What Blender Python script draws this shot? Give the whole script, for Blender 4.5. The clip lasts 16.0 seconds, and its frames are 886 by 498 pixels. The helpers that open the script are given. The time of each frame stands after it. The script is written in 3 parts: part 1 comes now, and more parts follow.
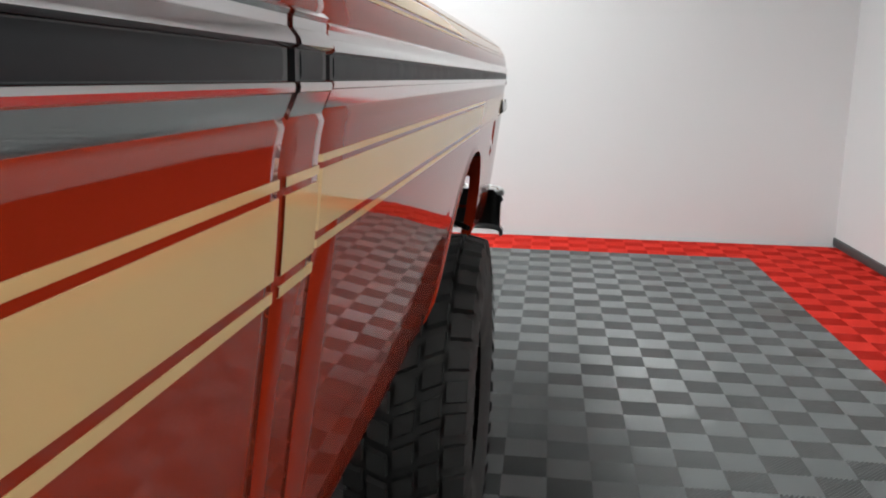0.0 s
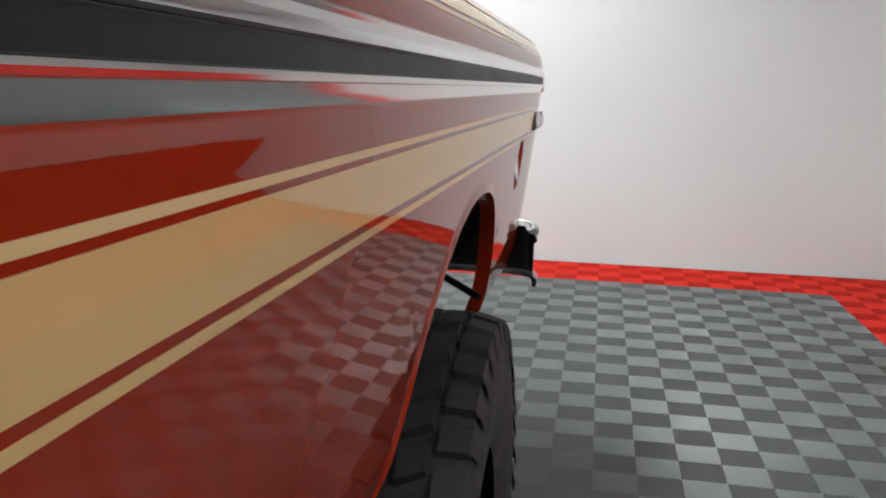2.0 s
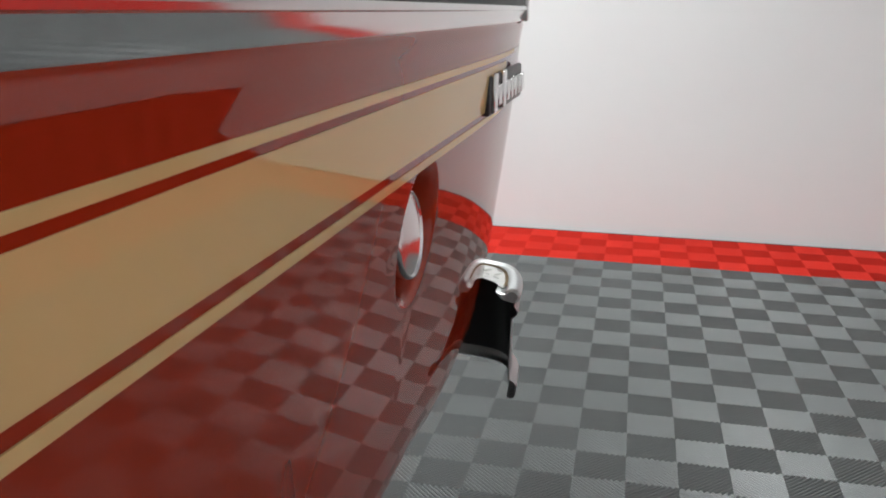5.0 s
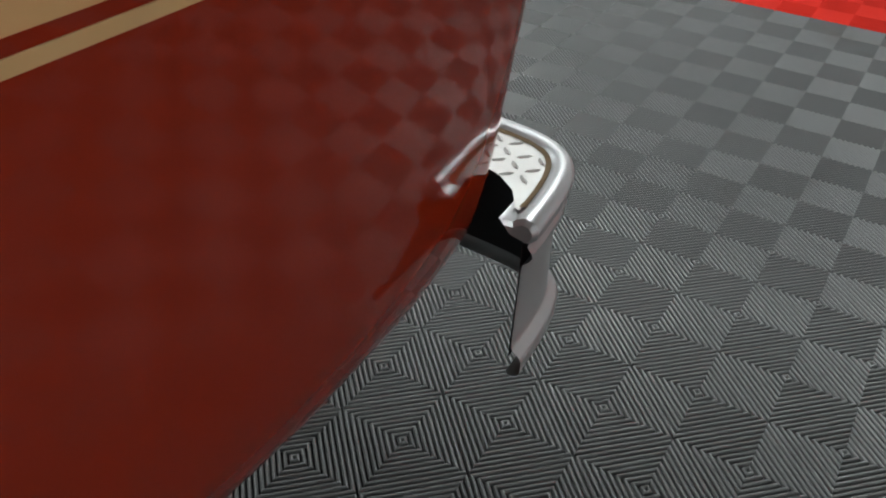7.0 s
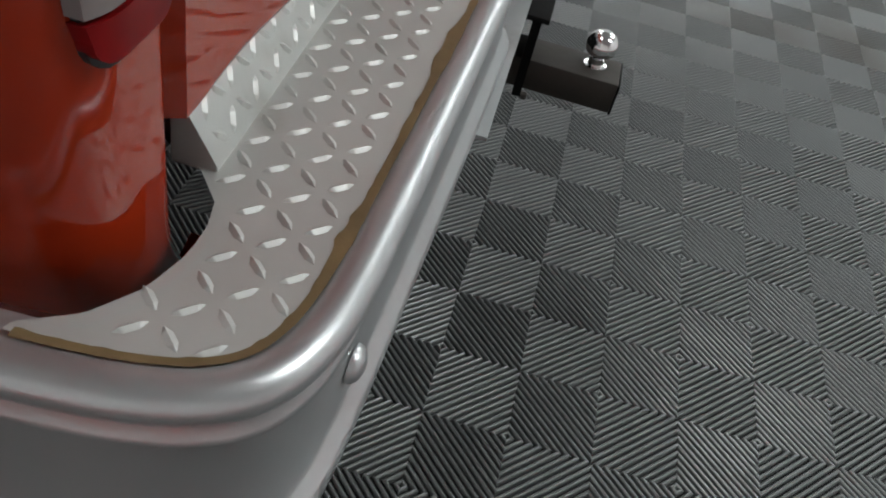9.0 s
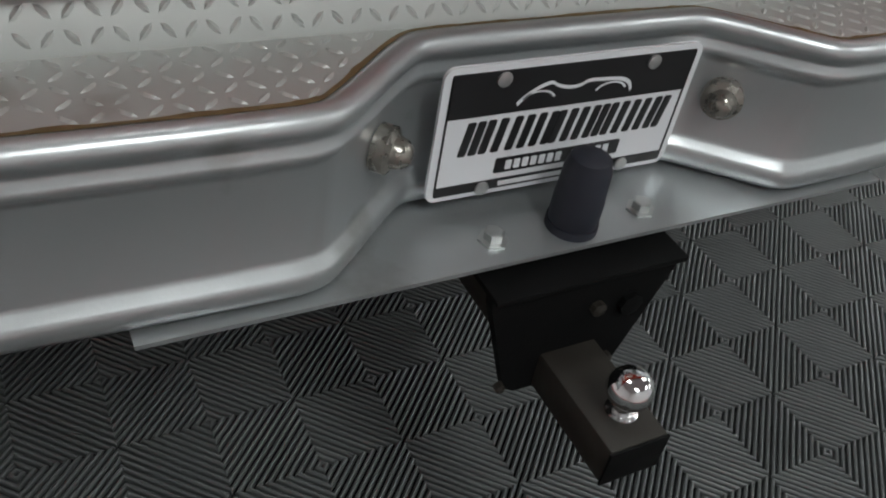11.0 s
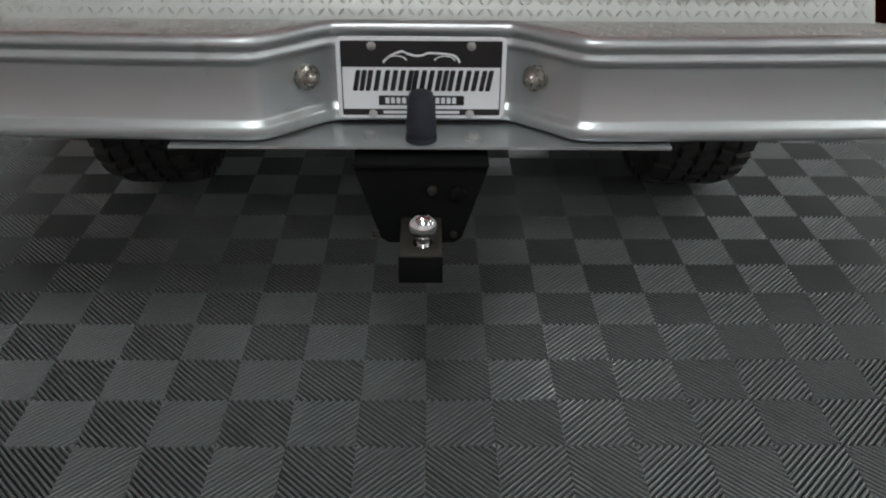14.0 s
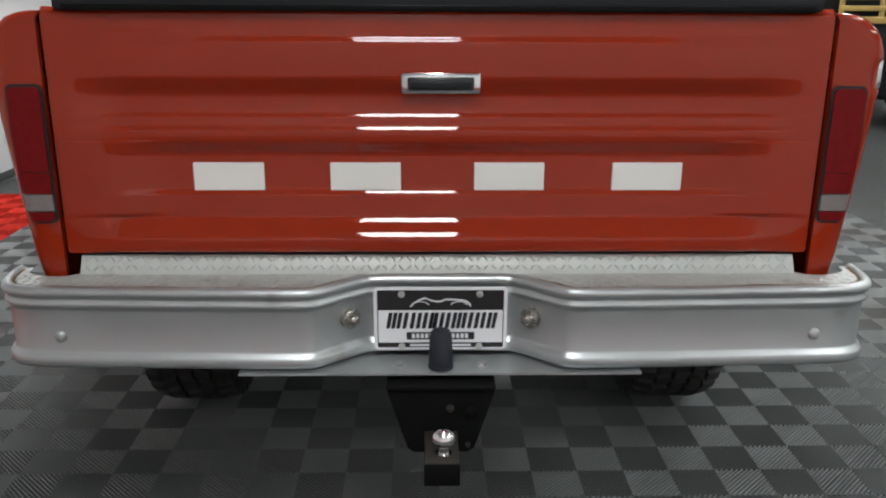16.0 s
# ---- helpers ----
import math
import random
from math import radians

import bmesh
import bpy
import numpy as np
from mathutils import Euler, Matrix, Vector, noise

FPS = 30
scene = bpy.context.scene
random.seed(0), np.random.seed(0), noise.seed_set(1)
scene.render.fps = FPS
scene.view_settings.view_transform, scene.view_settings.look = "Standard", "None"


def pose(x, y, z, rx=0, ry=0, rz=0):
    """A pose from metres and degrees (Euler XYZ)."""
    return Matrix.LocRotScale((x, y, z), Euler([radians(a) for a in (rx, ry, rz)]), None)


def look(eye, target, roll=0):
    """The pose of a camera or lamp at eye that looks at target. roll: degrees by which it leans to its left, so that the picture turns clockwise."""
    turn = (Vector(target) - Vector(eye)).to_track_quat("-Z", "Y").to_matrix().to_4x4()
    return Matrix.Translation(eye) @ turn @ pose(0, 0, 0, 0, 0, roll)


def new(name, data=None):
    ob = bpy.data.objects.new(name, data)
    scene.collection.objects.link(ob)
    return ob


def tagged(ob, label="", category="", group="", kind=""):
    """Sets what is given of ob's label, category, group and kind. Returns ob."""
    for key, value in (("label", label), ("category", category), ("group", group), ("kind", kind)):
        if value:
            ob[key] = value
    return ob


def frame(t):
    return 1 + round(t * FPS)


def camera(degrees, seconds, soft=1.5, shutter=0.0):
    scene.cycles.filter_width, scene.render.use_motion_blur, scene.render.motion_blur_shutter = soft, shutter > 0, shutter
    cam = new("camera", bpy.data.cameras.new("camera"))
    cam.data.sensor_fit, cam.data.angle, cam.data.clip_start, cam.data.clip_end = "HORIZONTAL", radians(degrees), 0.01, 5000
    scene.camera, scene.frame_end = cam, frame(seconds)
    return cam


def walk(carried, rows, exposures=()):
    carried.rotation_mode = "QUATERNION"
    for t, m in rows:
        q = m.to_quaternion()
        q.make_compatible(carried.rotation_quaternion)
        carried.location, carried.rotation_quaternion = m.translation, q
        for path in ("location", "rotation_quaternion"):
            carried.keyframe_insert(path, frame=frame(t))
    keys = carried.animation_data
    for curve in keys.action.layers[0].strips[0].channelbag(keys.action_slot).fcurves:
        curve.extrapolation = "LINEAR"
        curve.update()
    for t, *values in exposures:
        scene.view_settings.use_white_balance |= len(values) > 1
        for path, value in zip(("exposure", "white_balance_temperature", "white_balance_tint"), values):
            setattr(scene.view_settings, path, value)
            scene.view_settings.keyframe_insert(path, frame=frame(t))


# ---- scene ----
cam = camera(54.90, 16.0, soft=2.0)
walk(cam, [
    (0, look((-1.1384, 3.5134, 1.3297), (-1.0195, 2.5404, 1.1317), 1.03)),
    (0.5, look((-1.1905, 3.3691, 1.3471), (-1.0180, 2.4052, 1.1446), 1.24)),
    (1, look((-1.1804, 3.2050, 1.3341), (-0.9856, 2.2426, 1.1446), 0.84)),
    (1.5, look((-1.1491, 3.0053, 1.3298), (-0.9704, 2.0406, 1.1364), 2.34)),
    (2, look((-1.1405, 2.7307, 1.3197), (-0.9653, 1.7646, 1.1302), 1.31)),
    (2.5, look((-1.1842, 2.6737, 1.3300), (-0.9866, 1.7114, 1.1430), 0.80)),
    (3, look((-1.1705, 2.4583, 1.3219), (-0.9791, 1.4932, 1.1434), 0.62)),
    (5.5, look((-1.1191, 1.2042, 1.3213), (-0.9061, 0.2886, 0.9802), 0.54)),
    (6, look((-1.1396, 1.0569, 1.3163), (-0.8797, 0.1907, 0.8894), -1.18)),
    (6.5, look((-1.2052, 0.8759, 1.3294), (-0.8651, 0.0898, 0.8132), -0.42)),
    (7, look((-1.2155, 0.6796, 1.3201), (-0.8026, -0.0133, 0.7291), 1.76)),
    (7.5, look((-1.1918, 0.4456, 1.2493), (-0.7069, -0.1501, 0.6090), 5.78)),
    (8, look((-1.2635, 0.2128, 1.2184), (-0.6027, -0.1811, 0.5794), 8.15)),
    (8.5, look((-1.3012, 0.0619, 1.2542), (-0.5555, -0.0963, 0.6070), 11.72)),
    (9, look((-1.1548, -0.1185, 1.2134), (-0.4240, -0.0893, 0.5315), 15.19)),
    (11.5, look((-0.2417, -0.6798, 1.2494), (-0.0244, 0.0653, 0.6189), 5.44)),
    (12, look((-0.0240, -0.7521, 1.2636), (0.0117, 0.0354, 0.6484), -0.04)),
    (12.5, look((0.0084, -0.8612, 1.2317), (0.0507, -0.0341, 0.6713), 0.53)),
    (13, look((0.0016, -1.0627, 1.2474), (0.0588, -0.2166, 0.7174), 1.17)),
    (13.5, look((0.0597, -1.3090, 1.2865), (0.0717, -0.4551, 0.7661), 0.04)),
    (14, look((0.0486, -1.5095, 1.3040), (0.0655, -0.6460, 0.7999), 0.67)),
    (14.5, look((0.0346, -1.7198, 1.3390), (0.0498, -0.8388, 0.8662), 0.57)),
    (15, look((0.0037, -1.8158, 1.3843), (0.0287, -0.9079, 0.9659), 0.15)),
    (15.5, look((0.0084, -1.8497, 1.4406), (0.0279, -0.9109, 1.0967), 0.16)),
    (16, look((0.0009, -1.8474, 1.5005), (0.0214, -0.8889, 1.2162), 0.26)),
], exposures=[(0.0, 0.0), (3.0, 0.0), (5.5, 0.05), (7.0, -0.2), (8.5, -0.25), (9.0, -0.25), (11.5, -0.95), (12.0, -1.15), (12.5, -1.08), (13.5, -0.7), (14.5, -0.48), (15.5, -0.4), (16.0, -0.32)])

# ---- light: a closed showroom lit by rows of ceiling lamps, plus one added fill ----
world = bpy.data.worlds.new("room_air")
world.use_nodes = True
scene.world = world
world.node_tree.nodes["Background"].inputs[0].default_value = (0.9, 0.95, 1.0, 1)
world.node_tree.nodes["Background"].inputs[1].default_value = 0.02


# ---- materials ----
def mat(name, color, rough=0.5, metal=0.0, vary=0.15, scale=8.0, bump=0.0, bump_scale=60.0, coat=0.0, stain=None, stain_scale=3.0, stain_at=0.6, rand=0.0, spec=0.5):
    m = bpy.data.materials.new(name)
    m.use_nodes = True
    nt = m.node_tree
    b = nt.nodes["Principled BSDF"]
    b.inputs["Roughness"].default_value = rough
    b.inputs["Metallic"].default_value = metal
    b.inputs["Coat Weight"].default_value = coat
    b.inputs["Coat Roughness"].default_value = 0.03
    b.inputs["Specular IOR Level"].default_value = spec
    co = nt.nodes.new("ShaderNodeTexCoord")
    src = co.outputs["Object"]
    n1 = nt.nodes.new("ShaderNodeTexNoise")
    n1.inputs["Scale"].default_value, n1.inputs["Detail"].default_value = scale, 6
    nt.links.new(src, n1.inputs["Vector"])
    ramp = nt.nodes.new("ShaderNodeMix")
    ramp.data_type = "RGBA"
    ramp.inputs[6].default_value = (*[c * (1 - vary) for c in color], 1)
    ramp.inputs[7].default_value = (*[min(1, c * (1 + vary)) for c in color], 1)
    nt.links.new(n1.outputs["Fac"], ramp.inputs[0])
    out = ramp.outputs[2]
    if stain:
        n2 = nt.nodes.new("ShaderNodeTexNoise")
        n2.inputs["Scale"].default_value, n2.inputs["Detail"].default_value = stain_scale, 8
        nt.links.new(src, n2.inputs["Vector"])
        mr = nt.nodes.new("ShaderNodeMapRange")
        mr.inputs[1].default_value, mr.inputs[2].default_value = stain_at, stain_at + 0.12
        nt.links.new(n2.outputs["Fac"], mr.inputs[0])
        mx = nt.nodes.new("ShaderNodeMix")
        mx.data_type = "RGBA"
        nt.links.new(mr.outputs[0], mx.inputs[0])
        nt.links.new(out, mx.inputs[6])
        mx.inputs[7].default_value = (*stain, 1)
        out = mx.outputs[2]
    if rand:
        oi = nt.nodes.new("ShaderNodeObjectInfo")
        hs = nt.nodes.new("ShaderNodeHueSaturation")
        mr = nt.nodes.new("ShaderNodeMapRange")
        mr.inputs[3].default_value, mr.inputs[4].default_value = 1 - rand, 1 + rand
        nt.links.new(oi.outputs["Random"], mr.inputs[0])
        nt.links.new(mr.outputs[0], hs.inputs["Value"])
        nt.links.new(out, hs.inputs["Color"])
        out = hs.outputs[0]
    nt.links.new(out, b.inputs["Base Color"])
    if bump:
        n3 = nt.nodes.new("ShaderNodeTexNoise")
        n3.inputs["Scale"].default_value, n3.inputs["Detail"].default_value = bump_scale, 4
        nt.links.new(src, n3.inputs["Vector"])
        bp = nt.nodes.new("ShaderNodeBump")
        bp.inputs["Strength"].default_value, bp.inputs["Distance"].default_value = bump, 0.002
        nt.links.new(n3.outputs["Fac"], bp.inputs["Height"])
        nt.links.new(bp.outputs[0], b.inputs["Normal"])
    # gloss varies a little with wear
    mrr = nt.nodes.new("ShaderNodeMapRange")
    mrr.inputs[3].default_value, mrr.inputs[4].default_value = rough * 0.8, min(1, rough * 1.2)
    nt.links.new(n1.outputs["Fac"], mrr.inputs[0])
    nt.links.new(mrr.outputs[0], b.inputs["Roughness"])
    return m


RED = mat("red_paint", (0.265, 0.0215, 0.0058), 0.4, vary=0.05, scale=3, coat=0.85, spec=0.0)
CREAM = mat("cream_tape", (0.64, 0.44, 0.20), 0.4, vary=0.04, scale=5, coat=0.85, spec=0.0)
CHROME = mat("polished_trim", (0.72, 0.72, 0.72), 0.12, 1.0, vary=0.05, scale=20)
BLACK_INS = mat("black_insert", (0.016, 0.017, 0.019), 0.4, vary=0.15, scale=25, spec=0.12)
BLACK = mat("black_steel", (0.006, 0.006, 0.006), 0.55, spec=0.06, vary=0.3, scale=20, bump=0.2)
# also colours the panels that stand in for shade in the body gaps
UNDER = mat("underbody_and_gap_dark", (0.012, 0.012, 0.012), 0.8, vary=0.4, scale=6, bump=0.3)
RUBBER = mat("tyre_rubber", (0.022, 0.022, 0.021), 0.72, vary=0.3, scale=12, bump=0.25, bump_scale=90, stain=(0.05, 0.048, 0.043), stain_scale=9, stain_at=0.6)
SILVER = mat("silver_paint", (0.47, 0.49, 0.495), 0.36, 0.75, vary=0.07, scale=5, bump=0.06, bump_scale=120, stain=(0.30, 0.29, 0.27), stain_scale=6, stain_at=0.62)
TREAD = mat("tread_plate_steel", (0.51, 0.52, 0.50), 0.48, 0.45, vary=0.1, scale=9, bump=0.1, stain=(0.33, 0.31, 0.28), stain_scale=7, stain_at=0.6)
RUST = mat("rust_seam", (0.16, 0.105, 0.045), 0.8, vary=0.5, scale=30, bump=0.4)
WHITE = mat("white_vinyl", (0.72, 0.70, 0.66), 0.45, vary=0.03)
LENS = mat("red_lens", (0.15, 0.004, 0.005), 0.35, vary=0.35, scale=60, coat=0.08, spec=0.1)
CLEAR = mat("clear_lens", (0.19, 0.165, 0.16), 0.35, vary=0.2, scale=80, coat=0.1, spec=0.3)
PLATE_W = mat("plate_white", (0.74, 0.75, 0.77), 0.4, vary=0.03)
PLATE_K = mat("plate_and_hollow_black", (0.01, 0.01, 0.011), 0.4, vary=0.1)
BRASS = mat("weathered_lamp_lens", (0.30, 0.28, 0.25), 0.28, 0.8, vary=0.35, scale=90)
ZINC = mat("zinc_bolt", (0.55, 0.56, 0.55), 0.35, 0.9, vary=0.15, scale=60)
CAP_RUBBER = mat("rubber_cover", (0.016, 0.018, 0.028), 0.6, vary=0.2, scale=30)
BAR_RUST = mat("drawbar_steel", (0.020, 0.016, 0.012), 0.6, 0.2, vary=0.5, scale=25, bump=0.3)
WALL = mat("painted_wall", (0.71, 0.70, 0.70), 0.6, vary=0.02, scale=1.5, bump=0.04, bump_scale=200)
CEIL = mat("ceiling_paint", (0.6, 0.6, 0.6), 0.8, vary=0.03)
TILE = mat("grey_tile", (0.127, 0.134, 0.133), 0.33, vary=0.10, scale=2.5, stain=(0.10, 0.098, 0.092), stain_scale=1.6, stain_at=0.5, rand=0.05)
TILE_RED = mat("red_tile", (0.55, 0.022, 0.012), 0.7, vary=0.10, scale=2.5, rand=0.05, spec=0.2)
GAP = mat("under_tile", (0.02, 0.02, 0.02), 0.9, vary=0.2)
BASE = mat("dark_base_trim", (0.06, 0.065, 0.065), 0.6, vary=0.15)
YELLOW = mat("yellow_steel", (0.50, 0.33, 0.09), 0.5, vary=0.1)


# ---- mesh helpers ----
def part(name, bm, material, parent=None, label="", smooth=True, sharp=40):
    me = bpy.data.meshes.new(name)
    bmesh.ops.recalc_face_normals(bm, faces=bm.faces)
    bm.to_mesh(me)
    bm.free()
    me.materials.append(material)
    if smooth:
        for p in me.polygons:
            p.use_smooth = True
        me.set_sharp_from_angle(angle=radians(sharp))
    ob = new(name, me)
    if parent is not None:
        ob.parent = parent
    if label:
        tagged(ob, label)
    return ob


def thing(name, label, category, at=(0, 0, 0), group=""):
    e = new(name)
    e.location = at
    return tagged(e, label, category, group)


def add_box(bm, x0, x1, y0, y1, z0, z1, bevel=0.0, seg=2):
    v = bmesh.ops.create_cube(bm, size=1.0)["verts"]
    for q in v:
        q.co = Vector(((x0 + x1) / 2 + q.co.x * (x1 - x0), (y0 + y1) / 2 + q.co.y * (y1 - y0), (z0 + z1) / 2 + q.co.z * (z1 - z0)))
    if bevel:
        es = list({e for q in v for e in q.link_edges})
        bmesh.ops.bevel(bm, geom=es, offset=bevel, segments=seg, affect="EDGES", profile=0.5)
    return bm


def box(x0, x1, y0, y1, z0, z1, bevel=0.0, seg=2):
    return add_box(bmesh.new(), x0, x1, y0, y1, z0, z1, bevel, seg)


def add_lathe(bm, rings, axis, at, n=32, cap=True):
    """rings: (distance along axis, radius)."""
    ax = Vector(axis).normalized()
    u = ax.orthogonal().normalized()
    w = ax.cross(u)
    loops = []
    for d, r in rings:
        loops.append([bm.verts.new(Vector(at) + ax * d + (u * math.cos(2 * math.pi * k / n) + w * math.sin(2 * math.pi * k / n)) * max(r, 1e-4)) for k in range(n)])
    for a, b in zip(loops, loops[1:]):
        for k in range(n):
            bm.faces.new((a[k], a[(k + 1) % n], b[(k + 1) % n], b[k]))
    if cap:
        bm.faces.new(loops[0])
        bm.faces.new(loops[-1])
    return bm


def lathe(rings, axis, at, n=32, cap=True):
    return add_lathe(bmesh.new(), rings, axis, at, n, cap)


def add_grid(bm, rows):
    """A sheet through rows of points."""
    vs = [[bm.verts.new(p) for p in r] for r in rows]
    for a, b in zip(vs, vs[1:]):
        for k in range(len(a) - 1):
            bm.faces.new((a[k], a[k + 1], b[k + 1], b[k]))
    return bm


def sheet(rows):
    return add_grid(bmesh.new(), rows)


def prism(outline, axis, lo, hi):
    """outline: 2D points in the plane across the axis ('x': (y, z), 'y': (x, z), 'z': (x, y))."""
    bm = bmesh.new()
    def place(p, d):
        return {"x": (d, p[0], p[1]), "y": (p[0], d, p[1]), "z": (p[0], p[1], d)}[axis]
    a = [bm.verts.new(place(p, lo)) for p in outline]
    b = [bm.verts.new(place(p, hi)) for p in outline]
    bm.faces.new(a)
    bm.faces.new(b[::-1])
    n = len(outline)
    for k in range(n):
        bm.faces.new((a[k], a[(k + 1) % n], b[(k + 1) % n], b[k]))
    return bm


def interp(v, pts):
    return float(np.interp(v, [p[0] for p in pts], [p[1] for p in pts]))


def smooth_line(pts, n=3):
    for _ in range(n):
        q = [pts[0]]
        for a, b in zip(pts, pts[1:]):
            q += [(0.75 * a[0] + 0.25 * b[0], 0.75 * a[1] + 0.25 * b[1]), (0.25 * a[0] + 0.75 * b[0], 0.25 * a[1] + 0.75 * b[1])]
        pts = q + [pts[-1]]
    return pts


# ---- the room ----
CELL, GX, GY = 0.1524, 0.0434, 0.0298
RED_X, RED_Y = GX - 18 * CELL, GY - 21 * CELL
WX0, WX1, WY0, WY1, ROOM_H = RED_X - 5.5 * CELL, 9.8, RED_Y - 4.45 * CELL, 12.4, 3.6
floor = tagged(part("floor", box(WX0 - 0.2, WX1 + 0.2, WY0 - 0.2, WY1 + 0.2, -0.2, -0.014), GAP), "dark slab under the grey and red snap-together floor tiles", "floor", kind="structure")
for nm, b in (("wall_west", (WX0 - 0.2, WX0, WY0 - 0.2, WY1 + 0.2)), ("wall_east", (WX1, WX1 + 0.2, WY0 - 0.2, WY1 + 0.2)), ("wall_south", (WX0, WX1, WY0 - 0.2, WY0)), ("wall_north", (WX0, WX1, WY1, WY1 + 0.2))):
    tagged(part(nm, box(*b, -0.014, ROOM_H), WALL), "plain white painted showroom wall", "wall", kind="structure")
tagged(part("ceiling", box(WX0 - 0.2, WX1 + 0.2, WY0 - 0.2, WY1 + 0.2, ROOM_H, ROOM_H + 0.2), CEIL), "pale painted showroom ceiling", "ceiling", kind="structure")
tagged(part("baseboard", box(WX0, WX0 + 0.015, WY0, WY1, 0.0, 0.07, 0.003), BASE), "low dark grey strip along the white wall", "baseboard", kind="structure")

# ceiling lamps: long white tubes behind diffusers
GLOW = bpy.data.materials.new("lamp_diffuser")
GLOW.use_nodes = True
gb = GLOW.node_tree.nodes["Principled BSDF"]
gb.inputs["Base Color"].default_value = (0.9, 0.9, 0.9, 1)
gb.inputs["Emission Color"].default_value = (0.95, 1.0, 1.0, 1)
gb.inputs["Emission Strength"].default_value = 20.0
# the last one, at (-2.6, 4.4), is an added weak fill for the truck's side
LAMPS = [(x, y) for x in (-0.1, 3.4, 6.9) for y in (-2.3, 0.9, 4.2, 8.0)] + [(-2.6, 4.4)]
for lx, ly in LAMPS:
    lt = thing("ceiling_light", "white rectangular ceiling light with a glowing diffuser, out of view", "ceiling light", (lx, ly, ROOM_H), "ceiling lights")
    part("frame", box(-0.32, 0.32, -0.62, 0.62, -0.05, -0.002, 0.006), CEIL, lt)
    part("diffuser", box(-0.29, 0.29, -0.59, 0.59, -0.062, -0.05), GLOW, lt)
    ld = bpy.data.lights.new("lamp_light", "AREA")
    ld.shape, ld.size, ld.size_y, ld.energy, ld.color = "RECTANGLE", 0.58, 1.18, 62 * (0.78 if (lx, ly) == LAMPS[0] else 0.1 if lx < -2 else 0.42 if lx == 3.4 and ly < 1 else 0.55 if lx > 5 or ly > 6 else 1.0), (0.95, 1.0, 1.0)
    lo = new("lamp_light", ld)
    lo.parent = lt
    lo.location = (0, 0, -0.07)

# ---- the pickup ----
truck = thing("pickup_truck", "glossy orange-red pickup with cream stripes and a silver step bumper", "pickup truck")
truck.location = (0.035, 0, 0)
CAB_OUT, MOULD = 0.019, 0.0403

# half-width of the bed side by height
PROFILE = [(0.78, 0.872), (0.795, 0.880), (0.808, 0.887), (0.820, 0.894), (0.835, 0.902), (0.852, 0.909), (0.874, 0.916), (0.902, 0.922), (0.93, 0.927), (1.0, 0.936), (1.1, 0.947), (1.2, 0.9575), (1.25, 0.961), (1.275, 0.962), (1.290, 0.964), (1.300, 0.966), (1.305, 0.964), (1.310, 0.958), (1.36, 0.958), (1.366, 0.962), (1.372, 0.965), (1.390, 0.962), (1.413, 0.954), (1.436, 0.939), (1.454, 0.918), (1.464, 0.893), (1.468, 0.868)]
PROFILE = smooth_line([p for p in PROFILE if p[0] <= 1.25], 2) + [p for p in PROFILE if p[0] > 1.25]
Y_REAR, Y_FRONT, CORNER = 0.045, 2.874, 0.042
ARCH_Y, ARCH_R, ARCH_TOP, SIDE_LOW = 1.40, 0.41, 1.146, 0.812


def half(z):
    return interp(z, PROFILE) + 0.0125 + 0.0209 * z


def taper(y):
    """The bed draws in a little towards its rear corner."""
    u = max(0.0, min(1.0, (0.50 - y) / 0.42))
    return 0.018 * u * u


def low_edge(y):
    if y < 0.62:
        u = min(1.0, (0.62 - y) / 0.35)
        return SIDE_LOW - 0.020 * u * u * (3 - 2 * u) + 0.018 * max(0.0, (0.16 - y) / 0.12) ** 2
    u = abs((y - ARCH_Y) / ARCH_R)
    return SIDE_LOW if u >= 1 else SIDE_LOW + (ARCH_TOP - SIDE_LOW) * ((1 - u ** 2.6) ** 0.5 if y < ARCH_Y else (1 - u ** 2.0) ** 0.55)


CAP_Y, CAP_Z = 0.718, 1.138


def dish(y, z):
    """Depth of the fuel filler dish pressed into the side."""
    r = math.hypot(y - CAP_Y, z - CAP_Z)
    return interp(r, [(0, 0.034), (0.040, 0.034), (0.046, 0.030), (0.051, 0.016), (0.056, 0.004), (0.064, 0.0)])


def rail(outline, y0, y1):
    """A trim section drawn along the side, following its taper."""
    ys = [y0] + [y for y in np.linspace(0.12, 0.50, 8) if y0 < y < y1] + [y1]
    bm = bmesh.new()
    loops = [[bm.verts.new((x - (taper(y) if x > 0 else -taper(y)), y, z)) for x, z in outline] for y in ys]
    n = len(outline)
    for a, b in zip(loops, loops[1:]):
        for k in range(n):
            bm.faces.new((a[k], a[(k + 1) % n], b[(k + 1) % n], b[k]))
    bm.faces.new(loops[0])
    bm.faces.new(loops[-1][::-1])
    return bm


